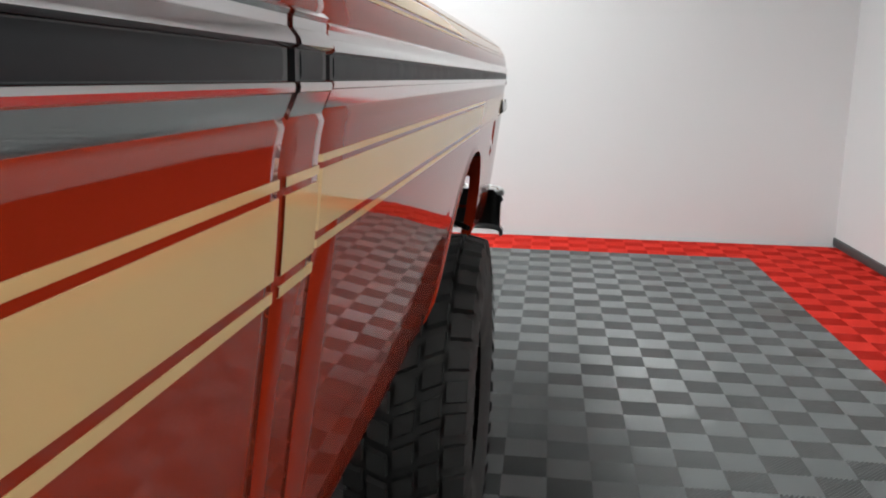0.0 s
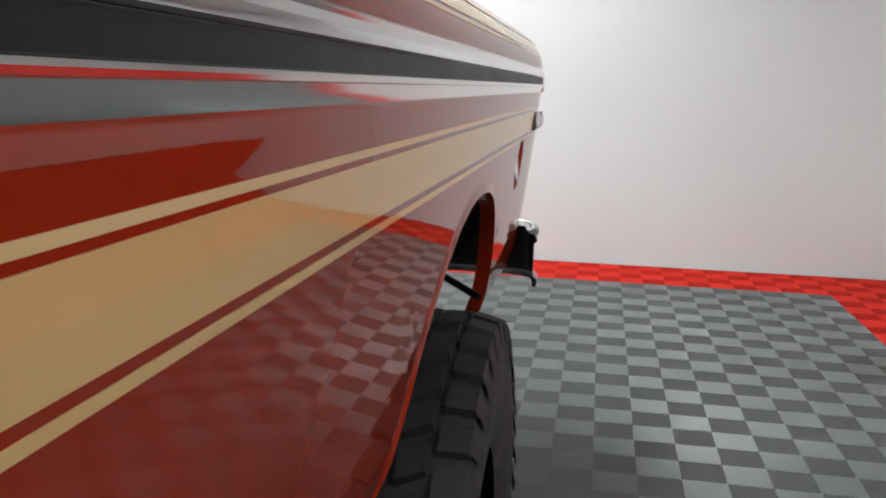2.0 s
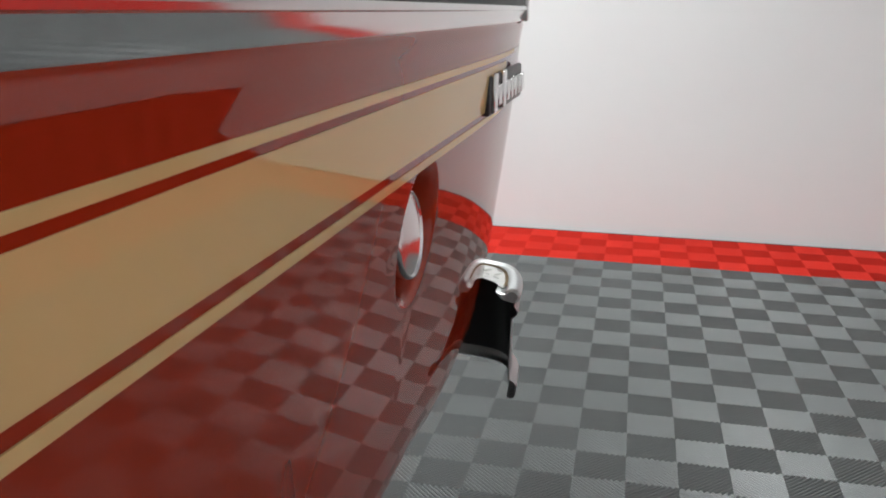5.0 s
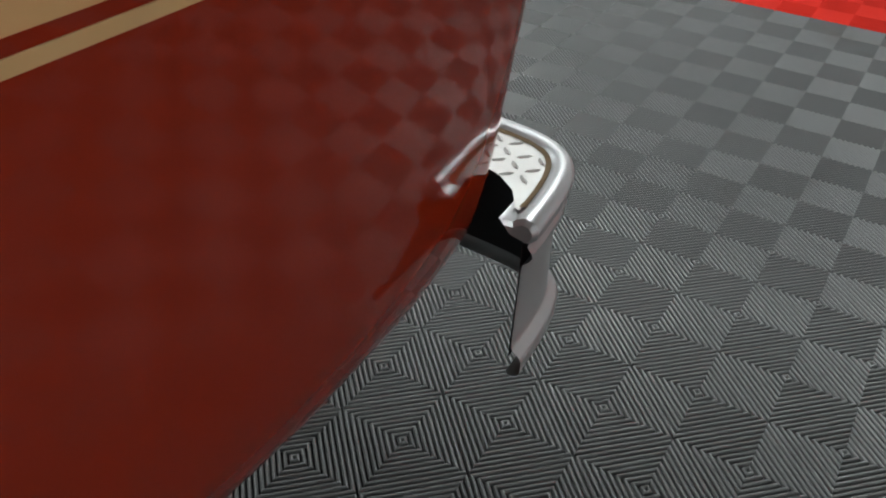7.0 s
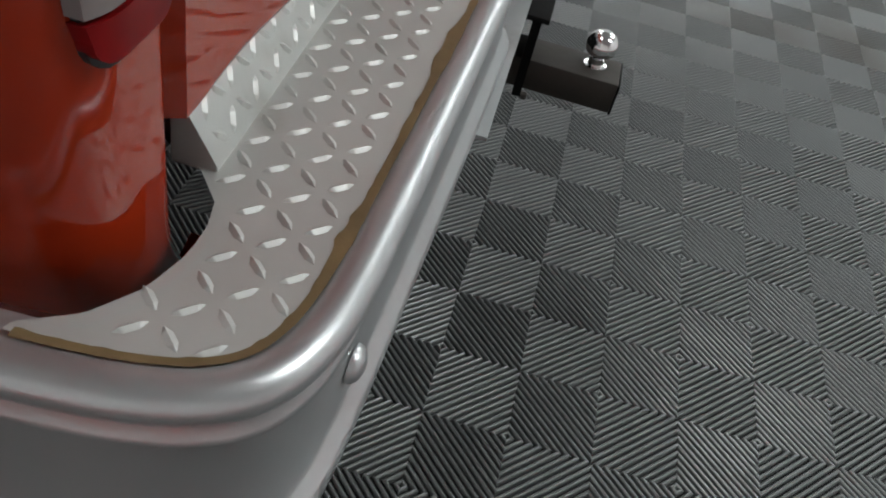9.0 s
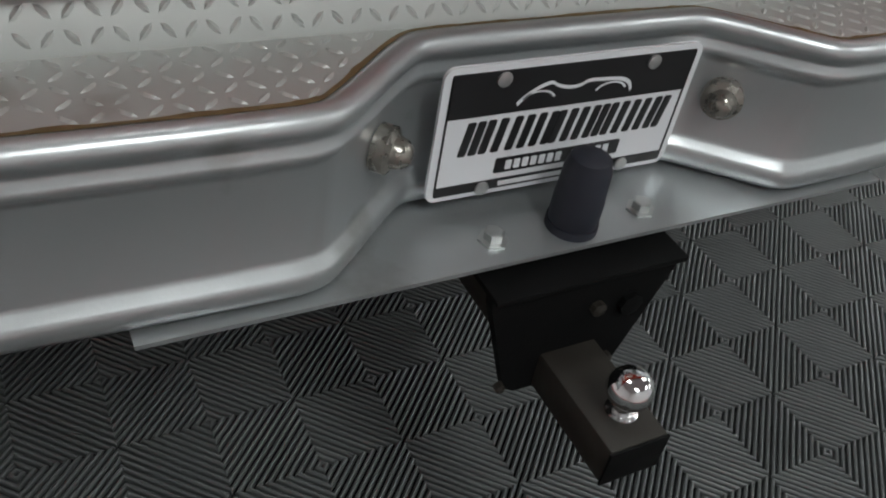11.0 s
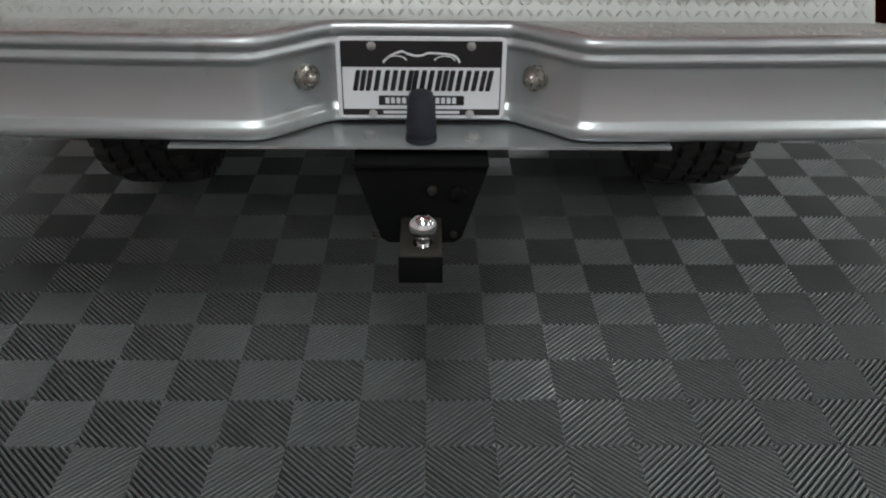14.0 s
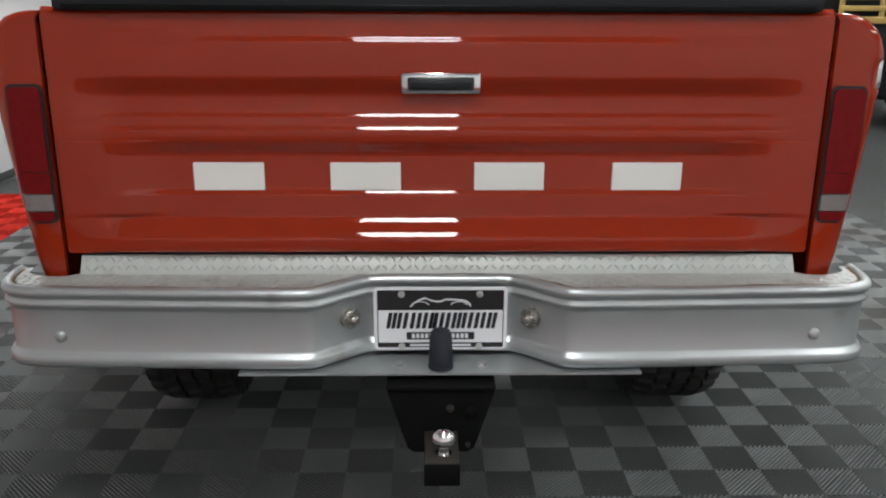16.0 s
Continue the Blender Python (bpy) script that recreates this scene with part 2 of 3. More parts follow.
def bed_side(s):
    fine = [CAP_Y + d for d in np.linspace(-0.066, 0.066, 45)]
    ys = sorted({*np.round(np.linspace(Y_REAR + CORNER, 0.64, 9), 4), *np.round(fine, 4), *np.round(np.linspace(0.82, ARCH_Y - ARCH_R, 6), 4), *np.round([ARCH_Y - ARCH_R * math.cos(a) for a in np.linspace(0, math.pi, 61)], 4), *np.round(np.linspace(ARCH_Y + ARCH_R, Y_FRONT, 16), 4)})
    path = [(0.120, Y_REAR + 0.014), (0.118, Y_REAR + 0.002), (0.085, Y_REAR)] + [(CORNER * (1 - math.sin(a)), Y_REAR + CORNER * (1 - math.cos(a))) for a in np.linspace(0, math.pi / 2, 10)[:-1]] + [(0.0, y) for y in ys] + [(0.004, Y_FRONT + 0.005), (0.010, Y_FRONT + 0.008), (0.014, Y_FRONT + 0.0085)]
    top = [z for z, _ in PROFILE if z > 1.225]
    low = [0.0, 0.004, 0.010, 0.017, 0.026, 0.037, 0.050, 0.066, 0.084, 0.104, 0.126, 0.15] + [CAP_Z + d - SIDE_LOW for d in np.linspace(-0.066, 0.066, 45)]
    rows = []
    for inset, y in path:
        lo = low_edge(y)
        zs = [lo + d * (1.222 - lo) / (1.222 - SIDE_LOW) for d in low] + [1.222] + top
        row = [(s * (half(lo) - taper(y) - 0.026 - inset * 0.5), y, lo + 0.004), (s * (half(lo) - taper(y) - 0.012 - inset * 0.5), y, lo - 0.001)]
        for z in zs:
            x = half(z if y > 0.5 else z - (lo - SIDE_LOW) * max(0.0, 1 - (z - lo) / 0.2))
            lip = 0.004 * max(0.0, 1 - (z - lo) / 0.018) if lo > SIDE_LOW + 0.001 and y > 0.5 else 0.0
            x -= taper(y)
            k = inset if inset <= CORNER else CORNER + (inset - CORNER) / 0.078 * max(0.02, x - CORNER - 0.864)
            row.append((s * (x - k + lip - (dish(y, z) if s < 0 and inset == 0 else 0.0)), y, z))
        rows.append(row + [(s * 0.80, y, 1.468), (s * 0.80, y, 1.43)])
    return sheet(rows)


for s in (-1, 1):
    part("bed_side", bed_side(s), RED, truck)
    # stripe tape: thin, wide, thin
    for z0, z1 in ((1.196, 1.203), (1.210, 1.259), (1.264, 1.270)):
        ys = list(np.linspace(0.30, Y_FRONT, 60)) if z1 < 1.262 else list(np.linspace(0.105, Y_FRONT, 60))
        rows = [[(s * (half(z) + d - taper(y)), y, z) for z, d in ((z0 - 0.0002, -0.001), (z0, 0.0007), ((z0 + z1) / 2, 0.0007), (z1, 0.0007), (z1 + 0.0002, -0.001))] for y in ys]
        part("stripe", sheet(rows), CREAM, truck, "cream stripe tape")
    for z0, z1 in ((1.196, 1.203), (1.210, 1.259), (1.264, 1.270)):
        part("stripe", sheet([[(s * (half(z) - i + 0.0008), y + 0.0004 + i * 0.02, z) for z in (z0, (z0 + z1) / 2, z1)] for i, y in ((0.0, Y_FRONT), (0.004, Y_FRONT + 0.005), (0.010, Y_FRONT + 0.008), (0.0135, Y_FRONT + 0.0085))]), CREAM, truck, "cream stripe tape")
    for z0, z1 in ((1.398, 1.4025), (1.407, 1.428), (1.432, 1.436)):
        rows = [[(s * (half(z) + d - taper(y)), y, z) for z, d in ((z0, -0.001), (z0, 0.0008), ((z0 + z1) / 2, 0.0010), (z1, 0.0008), (z1, -0.001))] for y in np.linspace(0.12, Y_FRONT, 40)]
        part("stripe", sheet(rows), CREAM, truck, "cream stripe tape")
    for y0, y1, o in ((0.098, Y_FRONT + 0.004, MOULD), (3.040, 4.60, MOULD + CAB_OUT), (2.957, 3.029, MOULD + CAB_OUT)):
        part("moulding_rail", rail([(s * (x + o), z) for x, z in ((0.955, 1.3445), (0.969, 1.3445), (0.972, 1.3465), (0.9715, 1.350), (0.967, 1.356), (0.967, 1.362), (0.969, 1.365), (0.966, 1.368), (0.955, 1.368))], y0, y1), CHROME, truck, "bright trim rail", sharp=30)
        part("moulding_insert", rail([(s * (x + o), z) for x, z in ((0.955, 1.3253), (0.967, 1.3253), (0.968, 1.330), (0.968, 1.340), (0.967, 1.3443), (0.955, 1.3443))], y0 + 0.012, y1 - 0.012), BLACK_INS, truck, "black trim insert")
        part("insert_end", rail([(s * (x + o), z) for x, z in ((0.955, 1.3256), (0.9672, 1.3256), (0.9672, 1.344), (0.955, 1.344))], y0 + 0.002, y1 - 0.002), PLATE_K, truck)
        part("moulding_rail", rail([(s * (x + o), z) for x, z in ((0.955, 1.3035), (0.9625, 1.3035), (0.9632, 1.3042), (0.9668, 1.3130), (0.9692, 1.3188), (0.9706, 1.3198), (0.9714, 1.3225), (0.9706, 1.325), (0.955, 1.325))], y0, y1), CHROME, truck, "bright trim rail", sharp=30)
    part("moulding_end", box(min(s * 0.978, s * 0.996), max(s * 0.978, s * 0.996), 0.088, 0.100, 1.304, 1.367, 0.002), CHROME, truck, "bright trim end cap")

# cab side with door, ahead of the bed
CAB_Y0 = 2.952


def cab_panel(s, y0, y1):
    zs = list(np.linspace(SIDE_LOW, 1.16, 10)) + [z for z, _ in PROFILE if z > 1.16] + [1.47]
    def hw(z):
        return (half(z) if z < 1.41 else half(1.41) - (z - 1.41) * 0.35) + CAB_OUT
    path = [(0.03, y0 - 0.001), (0.004, y0), (0.0, y0 + 0.005)] + [(0.0, y) for y in np.linspace(y0 + 0.02, y1 - 0.02, 8)] + [(0.0, y1 - 0.005), (0.004, y1), (0.03, y1 + 0.001)]
    return sheet([[(s * (hw(SIDE_LOW) - 0.04), y, SIDE_LOW)] + [(s * (hw(z) - i), y, z) for z in zs] + [(s * 0.86, y, 1.49)] for i, y in path])


for s in (-1, 1):
    part("cab_corner", cab_panel(s, CAB_Y0, 3.031), RED, truck)
    part("door", cab_panel(s, 3.038, 4.20), RED, truck)
    part("front_fender", cab_panel(s, 4.21, 5.45), RED, truck)
    for z0, z1 in ((1.196, 1.203), (1.210, 1.259), (1.264, 1.270)):
        for y0, y1 in ((CAB_Y0 + 0.003, 3.028), (3.041, 4.197), (4.213, 5.3)):
            part("stripe", sheet([[(s * (half(z) + d + CAB_OUT), y, z) for z, d in ((z0 - 0.0002, -0.001), (z0, 0.0007), ((z0 + z1) / 2, 0.0007), (z1, 0.0007), (z1 + 0.0002, -0.001))] for y in np.linspace(y0, y1, 12)]), CREAM, truck, "cream stripe tape")

# closed cab and bonnet ahead of the bed
cab = part("cab", box(-0.80, 0.80, 3.06, 4.18, 1.44, 1.88, 0.09, 3), RED, truck, "orange-red cab")
for s in (-1, 1):
    part("side_window", box(min(s * 0.795, s * 0.803), max(s * 0.795, s * 0.803), 3.22, 4.02, 1.52, 1.78, 0.003), PLATE_K, cab, "dark side window")
part("rear_window", box(-0.62, 0.62, 3.057, 3.065, 1.54, 1.77, 0.003), PLATE_K, cab, "dark rear window")
part("windscreen", box(-0.66, 0.66, 4.175, 4.183, 1.53, 1.78, 0.003), PLATE_K, cab, "dark windscreen")
part("bonnet", box(-0.90, 0.90, 4.20, 5.44, 1.30, 1.45, 0.05, 3), RED, truck, "orange-red bonnet")
part("nose_panel", box(-0.90, 0.90, 5.40, 5.45, 0.86, 1.32, 0.02), BLACK_INS, truck, "dark front panel")
part("cab_floor", box(-0.88, 0.88, 3.03, 4.3, 0.84, 0.875, 0.01), UNDER, truck)
# near-black instead of red: paints in the shade between cab and bed
part("cab_back", box(-0.93, 0.93, 3.02, 3.05, 0.88, 1.50, 0.01), UNDER, truck)
part("tonneau_cover", box(-0.82, 0.82, 0.027, 2.86, 1.471, 1.504, 0.008), BLACK_INS, truck, "black tonneau cover")
part("cover_rail", box(-0.80, 0.80, 0.022, 0.052, 1.4685, 1.482, 0.004), BLACK, truck, "black front rail of the cover")
part("bed_floor", box(-0.84, 0.84, 0.11, 2.86, 0.905, 1.02), UNDER, truck)
for s in (-1, 1):
    part("inner_bed_wall", box(min(s * 0.60, s * 0.79), max(s * 0.60, s * 0.79), 1.02, 1.80, 0.93, 1.30, 0.03), UNDER, truck)
    # bed_front is near-black too, for the shade in the cab gap
    part("bed_front", box(min(s * 0.02, s * 0.90), max(s * 0.02, s * 0.90), 2.84, 2.862, 0.88, 1.43), UNDER, truck)
    part("frame_rail", box(s * 0.46 - 0.035, s * 0.46 + 0.035, 0.12, 5.3, 0.74, 0.90), UNDER, truck)
    part("bed_inner", box(min(s * 0.79, s * 0.82), max(s * 0.79, s * 0.82), 0.10, 2.86, 1.0, 1.42), UNDER, truck)

# ---- tailgate ----
GATE = [(0.918, 0.045), (0.919, 0.020), (0.922, 0.011), (0.928, 0.007), (0.952, 0.006), (0.960, 0.009), (0.995, 0.036), (1.003, 0.0375), (1.046, 0.0380), (1.050, 0.0390), (1.060, 0.0445), (1.066, 0.0455), (1.138, 0.0465), (1.146, 0.0440), (1.168, 0.0285), (1.176, 0.0262), (1.194, 0.0252), (1.198, 0.0262), (1.206, 0.0310), (1.222, 0.0320), (1.226, 0.0330), (1.234, 0.0380), (1.266, 0.0395), (1.278, 0.0370), (1.306, 0.0195), (1.316, 0.0175), (1.384, 0.0155), (1.388, 0.0165), (1.396, 0.0210), (1.404, 0.0220), (1.440, 0.0230), (1.451, 0.0260), (1.456, 0.0360)]
GATE = smooth_line([(0.932 + (z - 0.918) * 1.012, y) for z, y in GATE], 2)
xs = [-0.8575, -0.855] + list(np.linspace(-0.849, 0.849, 70)) + [0.855, 0.8575]
rows = []
for x in xs:
    row = []
    for z, y in GATE:
        reach = 0.60 if 1.388 < z < 1.428 else (0.82 if z < 1.015 or z > 1.428 else 0.84 if z > 1.19 else 0.77)
        k = min(1.0, max(0.0, (reach - abs(x)) / 0.16))
        k = k * k * (3 - 2 * k)
        y += 0.022
        flat = 0.042 + max(0, z - 1.464) * 1.3
        yy = flat + (y - flat) * k
        if abs(x) > 0.852:
            yy += 0.012
        row.append((x, yy, z))
    rows.append(row)
gate = part("tailgate", sheet(rows), RED, truck, sharp=60)
# dark backing reaches below the gate, so the shaded gap there is painted in
part("gate_dark_backing", box(-0.83, 0.83, 0.080, 0.107, 0.864, 1.46), UNDER, gate)
hb = box(-0.088, 0.088, 0.030, 0.062, 1.294, 1.342, 0.008)
part("handle_bezel", hb, CHROME, gate, "bright handle surround")
part("handle_pocket", box(-0.074, 0.074, 0.0270, 0.047, 1.302, 1.333, 0.006), PLATE_K, gate, "dark recessed handle pocket")
part("handle_paddle", box(-0.068, 0.068, 0.0245, 0.037, 1.305, 1.322, 0.003), BLACK_INS, gate)
# four plain white emblem blocks in place of the maker's mark
for cx in (-0.479, -0.170, 0.157, 0.473):
    part("emblem_block", box(cx - 0.080, cx + 0.080, 0.0625, 0.0690, 1.074, 1.138, 0.002), WHITE, gate, "plain white emblem block", smooth=False)

for s in (-1, 1):
    def lens_sheet(x0, x1, z0, z1, lift, thick, low=True, high=True, round_off=0.016):
        """A lens that wraps the rear corner of the bed."""
        def surf(x, z, d):
            q = max(0.0, CORNER - (half(z) - taper(Y_REAR) - x))
            return (s * x, Y_REAR + CORNER - math.sqrt(max(0.0, CORNER ** 2 - q ** 2)) - d, z)
        us = [0.0, 0.0, *(0.5 - 0.5 * math.cos(math.pi * k / 14) for k in range(1, 14)), 1.0, 1.0]
        vs = [0.0, 0.0, 0.25, 0.5, 0.75, 1.0, 1.0]
        rows = []
        for i, u in enumerate(us):
            rows.append([])
            for j, v in enumerate(vs):
                edge = i in (0, len(us) - 1) or j in (0, len(vs) - 1)
                wide = min(x1, half(z0 + (z1 - z0) * v) - taper(Y_REAR) - 0.022) - x0
                q = min(1.0, min(u, 1 - u) * wide / round_off) if round_off else 1.0
                cut = round_off * (1 - math.sqrt(max(0.0, 1 - (1 - q) ** 2)))
                lo, hi = z0 + (cut if low else 0.0), z1 - (cut if high else 0.0)
                rows[-1].append(surf(x0 + wide * u, lo + (hi - lo) * v, lift - (thick if edge else 0.0)))
        return sheet(rows)

    lamp = part("tail_lamp", lens_sheet(0.866, 0.946, 1.002, 1.314, 0.003, 0.012), PLATE_K, truck)
    for z0, z1, m, lb in ((1.121, 1.308, LENS, "dark red lens"), (1.072, 1.119, LENS, "dark red lens"), (1.032, 1.069, CLEAR, "clear reversing lens"), (1.008, 1.029, LENS, "dark red lens")):
        part("lens", lens_sheet(0.871, 0.941, z0, z1, 0.008, 0.008, z0 < 1.01, z1 > 1.3, 0.012), m, lamp, lb)

# ---- step bumper ----
OUT = [(0.0, 0.004), (0.150, 0.004), (0.172, 0.0), (0.265, -0.084), (0.288, -0.094), (0.32, -0.097), (0.555, -0.090), (0.766, -0.082), (0.870, -0.078), (0.922, -0.072), (0.960, -0.056), (0.982, -0.028), (0.993, 0.010), (0.998, 0.054), (1.000, 0.099)]


half_line = smooth_line(OUT, 2)
LINE = [(-x, y) for x, y in half_line[::-1]] + half_line[1:]


def normals(line):
    out = []
    for k in range(len(line)):
        a, b = line[max(0, k - 1)], line[min(len(line) - 1, k + 1)]
        t = Vector((b[0] - a[0], b[1] - a[1])).normalized()
        out.append(Vector((t.y, -t.x)))
    return out


NORM = normals(LINE)



SECTION = [(-0.040, 0.858), (-0.026, 0.858), (-0.022, 0.862), (-0.014, 0.866), (-0.005, 0.864), (0.0, 0.858), (0.001, 0.852), (-0.001, 0.846), (-0.008, 0.840), (-0.009, 0.835), (-0.004, 0.829), (-0.003, 0.824), (-0.006, 0.819), (-0.012, 0.814), (-0.013, 0.808), (-0.013, 0.716), (-0.011, 0.710), (-0.003, 0.704), (0.0, 0.698), (-0.001, 0.684), (-0.004, 0.678), (-0.012, 0.676), (-0.016, 0.680)]
def end_cut(y, z):
    """The upper edge of each bumper end stops short of the lower one."""
    return y - 0.009 * max(0.0, min(1.0, (z - 0.70) / 0.12)) * max(0.0, (y - 0.04) / 0.07)


bumper = part("rear_bumper", sheet([[(x + n.x * o, end_cut(y + n.y * o, z), z) for o, z in SECTION] for (x, y), n in zip(LINE, NORM)]), SILVER, truck, "silver painted step bumper", sharp=70)
bumper.location.z = 0.022
# added near-black sheet: the shade in the bumper's hollow is put in as colour
part("bumper_dark_liner", sheet([[(x - n.x * 0.0146, end_cut(y - n.y * 0.0146, z), z) for z in (0.845, 0.80, 0.74, 0.70)] for (x, y), n in zip(LINE, NORM)]), PLATE_K, bumper, "added near-black sheet darkening the hollow of the bumper")
# closed ends of the rolled rim
for k in (0, -1):
    (ex, ey), en = LINE[k], NORM[k]
    ey = end_cut(ey, 0.86)
    rim = [(o, z) for o, z in SECTION if z > 0.839] + [(-0.03, 0.846)]
    bm = bmesh.new()
    outer = [bm.verts.new((ex + en.x * o, ey + en.y * o, z)) for o, z in rim]
    tip = [bm.verts.new((ex + en.x * (o * 0.7 - 0.004), ey + 0.006 + en.y * o, 0.853 + (z - 0.853) * 0.7)) for o, z in rim]
    for q in range(len(rim)):
        bm.faces.new((outer[q], outer[(q + 1) % len(rim)], tip[(q + 1) % len(rim)], tip[q]))
    bm.faces.new(tip)
    part("rim_end", bm, SILVER, bumper)
# tread plate on top
top_line = [(x - n.x * 0.027, y - n.y * 0.027) for (x, y), n in zip(LINE, NORM)]


def back_y(x):
    return interp(abs(x), [(0, 0.09), (0.818, 0.09), (0.824, 0.052), (0.838, 0.031), (0.862, 0.021), (0.894, 0.021), (0.925, 0.030), (0.950, 0.048), (0.966, 0.074), (0.984, 0.080)])


rows = [[(x, y, 0.8605), (x, y + (back_y(x) - y) * 0.5, 0.8605), (x, max(y, back_y(x)), 0.8605)] for x, y in top_line if back_y(x) > y]
part("tread_top", sheet(rows), TREAD, bumper, "diamond tread step plate", smooth=False)
part("tread_strip", prism([(0.034, 0.8640), (0.0545, 0.9010), (0.062, 0.9010), (0.062, 0.8590), (0.034, 0.8590)], "x", -0.828, 0.828), TREAD, bumper, "upright diamond tread strip")
rows = []
for (x, y), n in zip(smooth_line(LINE, 2), normals(smooth_line(LINE, 2))):
    if y > 0.07:
        continue
    wv = 0.004 + 0.012 * max(0.0, noise.noise(Vector((x * 9, y * 9, 3.1))) + 0.05) + 0.006 * max(0.0, noise.noise(Vector((x * 60, y * 60, 1.7))))
    rows.append([(x - n.x * (0.024 - 0.2 * wv), y - n.y * (0.024 - 0.2 * wv), 0.8622), (x - n.x * (0.026 + 0.7 * wv), y - n.y * (0.026 + 0.7 * wv), 0.8613)])
part("rust_seam", sheet(rows), RUST, bumper, "rusty brown seam along the rim")


def lozenges(area, pitch, place, inside):
    bm = bmesh.new()
    x0, x1, y0, y1 = area
    ni, nj = int((x1 - x0) / pitch), int((y1 - y0) / pitch) + 1
    for i in range(ni):
        for j in range(nj):
            cx, cy = x0 + (i + 0.5) * pitch, y0 + (j + 0.5) * pitch
            if not inside(cx, cy):
                continue
            a = radians(45 if (i + j) % 2 else -45)
            ux, uy = math.cos(a), math.sin(a)
            L, W, H = pitch * 0.47, pitch * 0.15, 0.0019
            pts = [(-L, 0, 0), (-L * 0.4, -W, 0), (L * 0.4, -W, 0), (L, 0, 0), (L * 0.4, W, 0), (-L * 0.4, W, 0), (-L * 0.55, 0, H), (L * 0.55, 0, H)]
            v = [bm.verts.new(place(cx + p[0] * ux - p[1] * uy, cy + p[0] * uy + p[1] * ux, p[2])) for p in pts]
            for f in ((0, 1, 6), (1, 2, 7, 6), (2, 3, 7), (3, 4, 7), (4, 5, 6, 7), (5, 0, 6)):
                bm.faces.new([v[k] for k in f])
    return bm


def front_y(x):
    return interp(abs(x), [(abs(p[0]), p[1]) for p in top_line if p[0] >= 0])


tread_bm = lozenges((-0.98, 0.98, -0.085, 0.11), 0.0200, lambda x, y, z: (x, y, 0.8606 + z), lambda x, y: front_y(x) + 0.010 < y < back_y(x) - 0.007 and abs(x) < 0.969)
tagged(part("tread_pattern", tread_bm, TREAD, bumper, smooth=False), kind="stuff")
tagged(part("tread_pattern", lozenges((-0.82, 0.82, 0.8645, 0.9005), 0.0180, lambda x, z, h: (x, 0.034 + (z - 0.864) * 0.554 - h * 0.87, z + h * 0.49), lambda x, z: True), TREAD, bumper, smooth=False), kind="stuff")
# shelf under the recess, with its nuts
part("shelf", prism([(-0.45, -0.103), (0.45, -0.103), (0.45, -0.05), (0.16, 0.03), (-0.16, 0.03), (-0.45, -0.05)], "z", 0.667, 0.672), SILVER, bumper, "silver shelf plate", smooth=False)
for sx in (-1, 1):
    nut = part("shelf_nut", lathe([(0, 0.017), (0.003, 0.017), (0.003, 0.011), (0.012, 0.011), (0.013, 0.009)], (0, 0, 1), (sx * 0.094, -0.068, 0.672), 6), ZINC, bumper, "zinc hexagon nut", smooth=False)
    part("step_lamp", lathe([(-0.010, 0.0235), (0.004, 0.0235), (0.006, 0.020), (0.008, 0.0165), (0.017, 0.0145), (0.023, 0.009), (0.025, 0.002)], (-sx * 0.68, -0.73, 0), (sx * 0.204, -0.026, 0.773), 24), BRASS, bumper, "small weathered round lamp")
    part("carriage_bolt", lathe([(0, 0.014), (0.003, 0.0137), (0.007, 0.010), (0.009, 0.005), (0.0093, 0.001)], (sx * 0.08, -1, 0), (sx * 0.845, -0.067, 0.749), 20), SILVER, bumper, "domed carriage bolt")
cover = part("rubber_cover", lathe([(0, 0.024), (0.006, 0.027), (0.04, 0.027), (0.045, 0.026), (0.075, 0.025), (0.088, 0.021), (0.093, 0.012), (0.094, 0.002)], (0, 0, 1), (0.0, -0.070, 0.672), 24), CAP_RUBBER, bumper, "dark rubber cover")
part("cover_ring", lathe([(0, 0.0285), (0.01, 0.0285)], (0, 0, 1), (0.0, -0.070, 0.672), 24), CAP_RUBBER, cover)

# ---- licence plate: plain bars stand for its writing ----
PL0, PL1 = 0.716, 0.868


def rounded(x0, x1, z0, z1, r, n=5):
    out = []
    for cx, cz, a0 in ((x1 - r, z1 - r, 0), (x0 + r, z1 - r, 90), (x0 + r, z0 + r, 180), (x1 - r, z0 + r, 270)):
        out += [(cx + r * math.cos(radians(a0 + 90 * k / n)), cz + r * math.sin(radians(a0 + 90 * k / n))) for k in range(n + 1)]
    return out


plate = part("licence_plate", prism(rounded(-0.1525, 0.1525, PL0, PL1, 0.012), "y", -0.020, -0.016), PLATE_W, truck, "white and black dealer plate", smooth=False)
yf = -0.0205


def bar(x0, x1, z0, z1, m, nm, y=yf, r=0.002, lean=0.0):
    bm = prism([(x + lean * (z - z0), z) for x, z in rounded(x0, x1, z0, z1, r, 3)], "y", y - 0.0005, y + 0.0006)
    return part(nm, bm, m, plate, smooth=False)


h = PL1 - PL0
bar(-0.144, 0.144, PL0 + 0.64 * h, PL1 - 0.007, PLATE_K, "black_band")
bar(-0.144, 0.144, PL0 + 0.006, PL0 + 0.115 * h, PLATE_K, "black_band")
for x0 in (-0.1445, 0.1425):
    bar(x0, x0 + 0.002, PL0 + 0.01, PL1 - 0.01, PLATE_K, "border_line", r=0.0005)
wids = [1.45, 1.15, 1.05, 0.85, 1.05, 1.45, 0.45, 1.05, 0.95]
gx = -0.125
unit = 0.250 / (sum(wids) + 0.22 * 8)
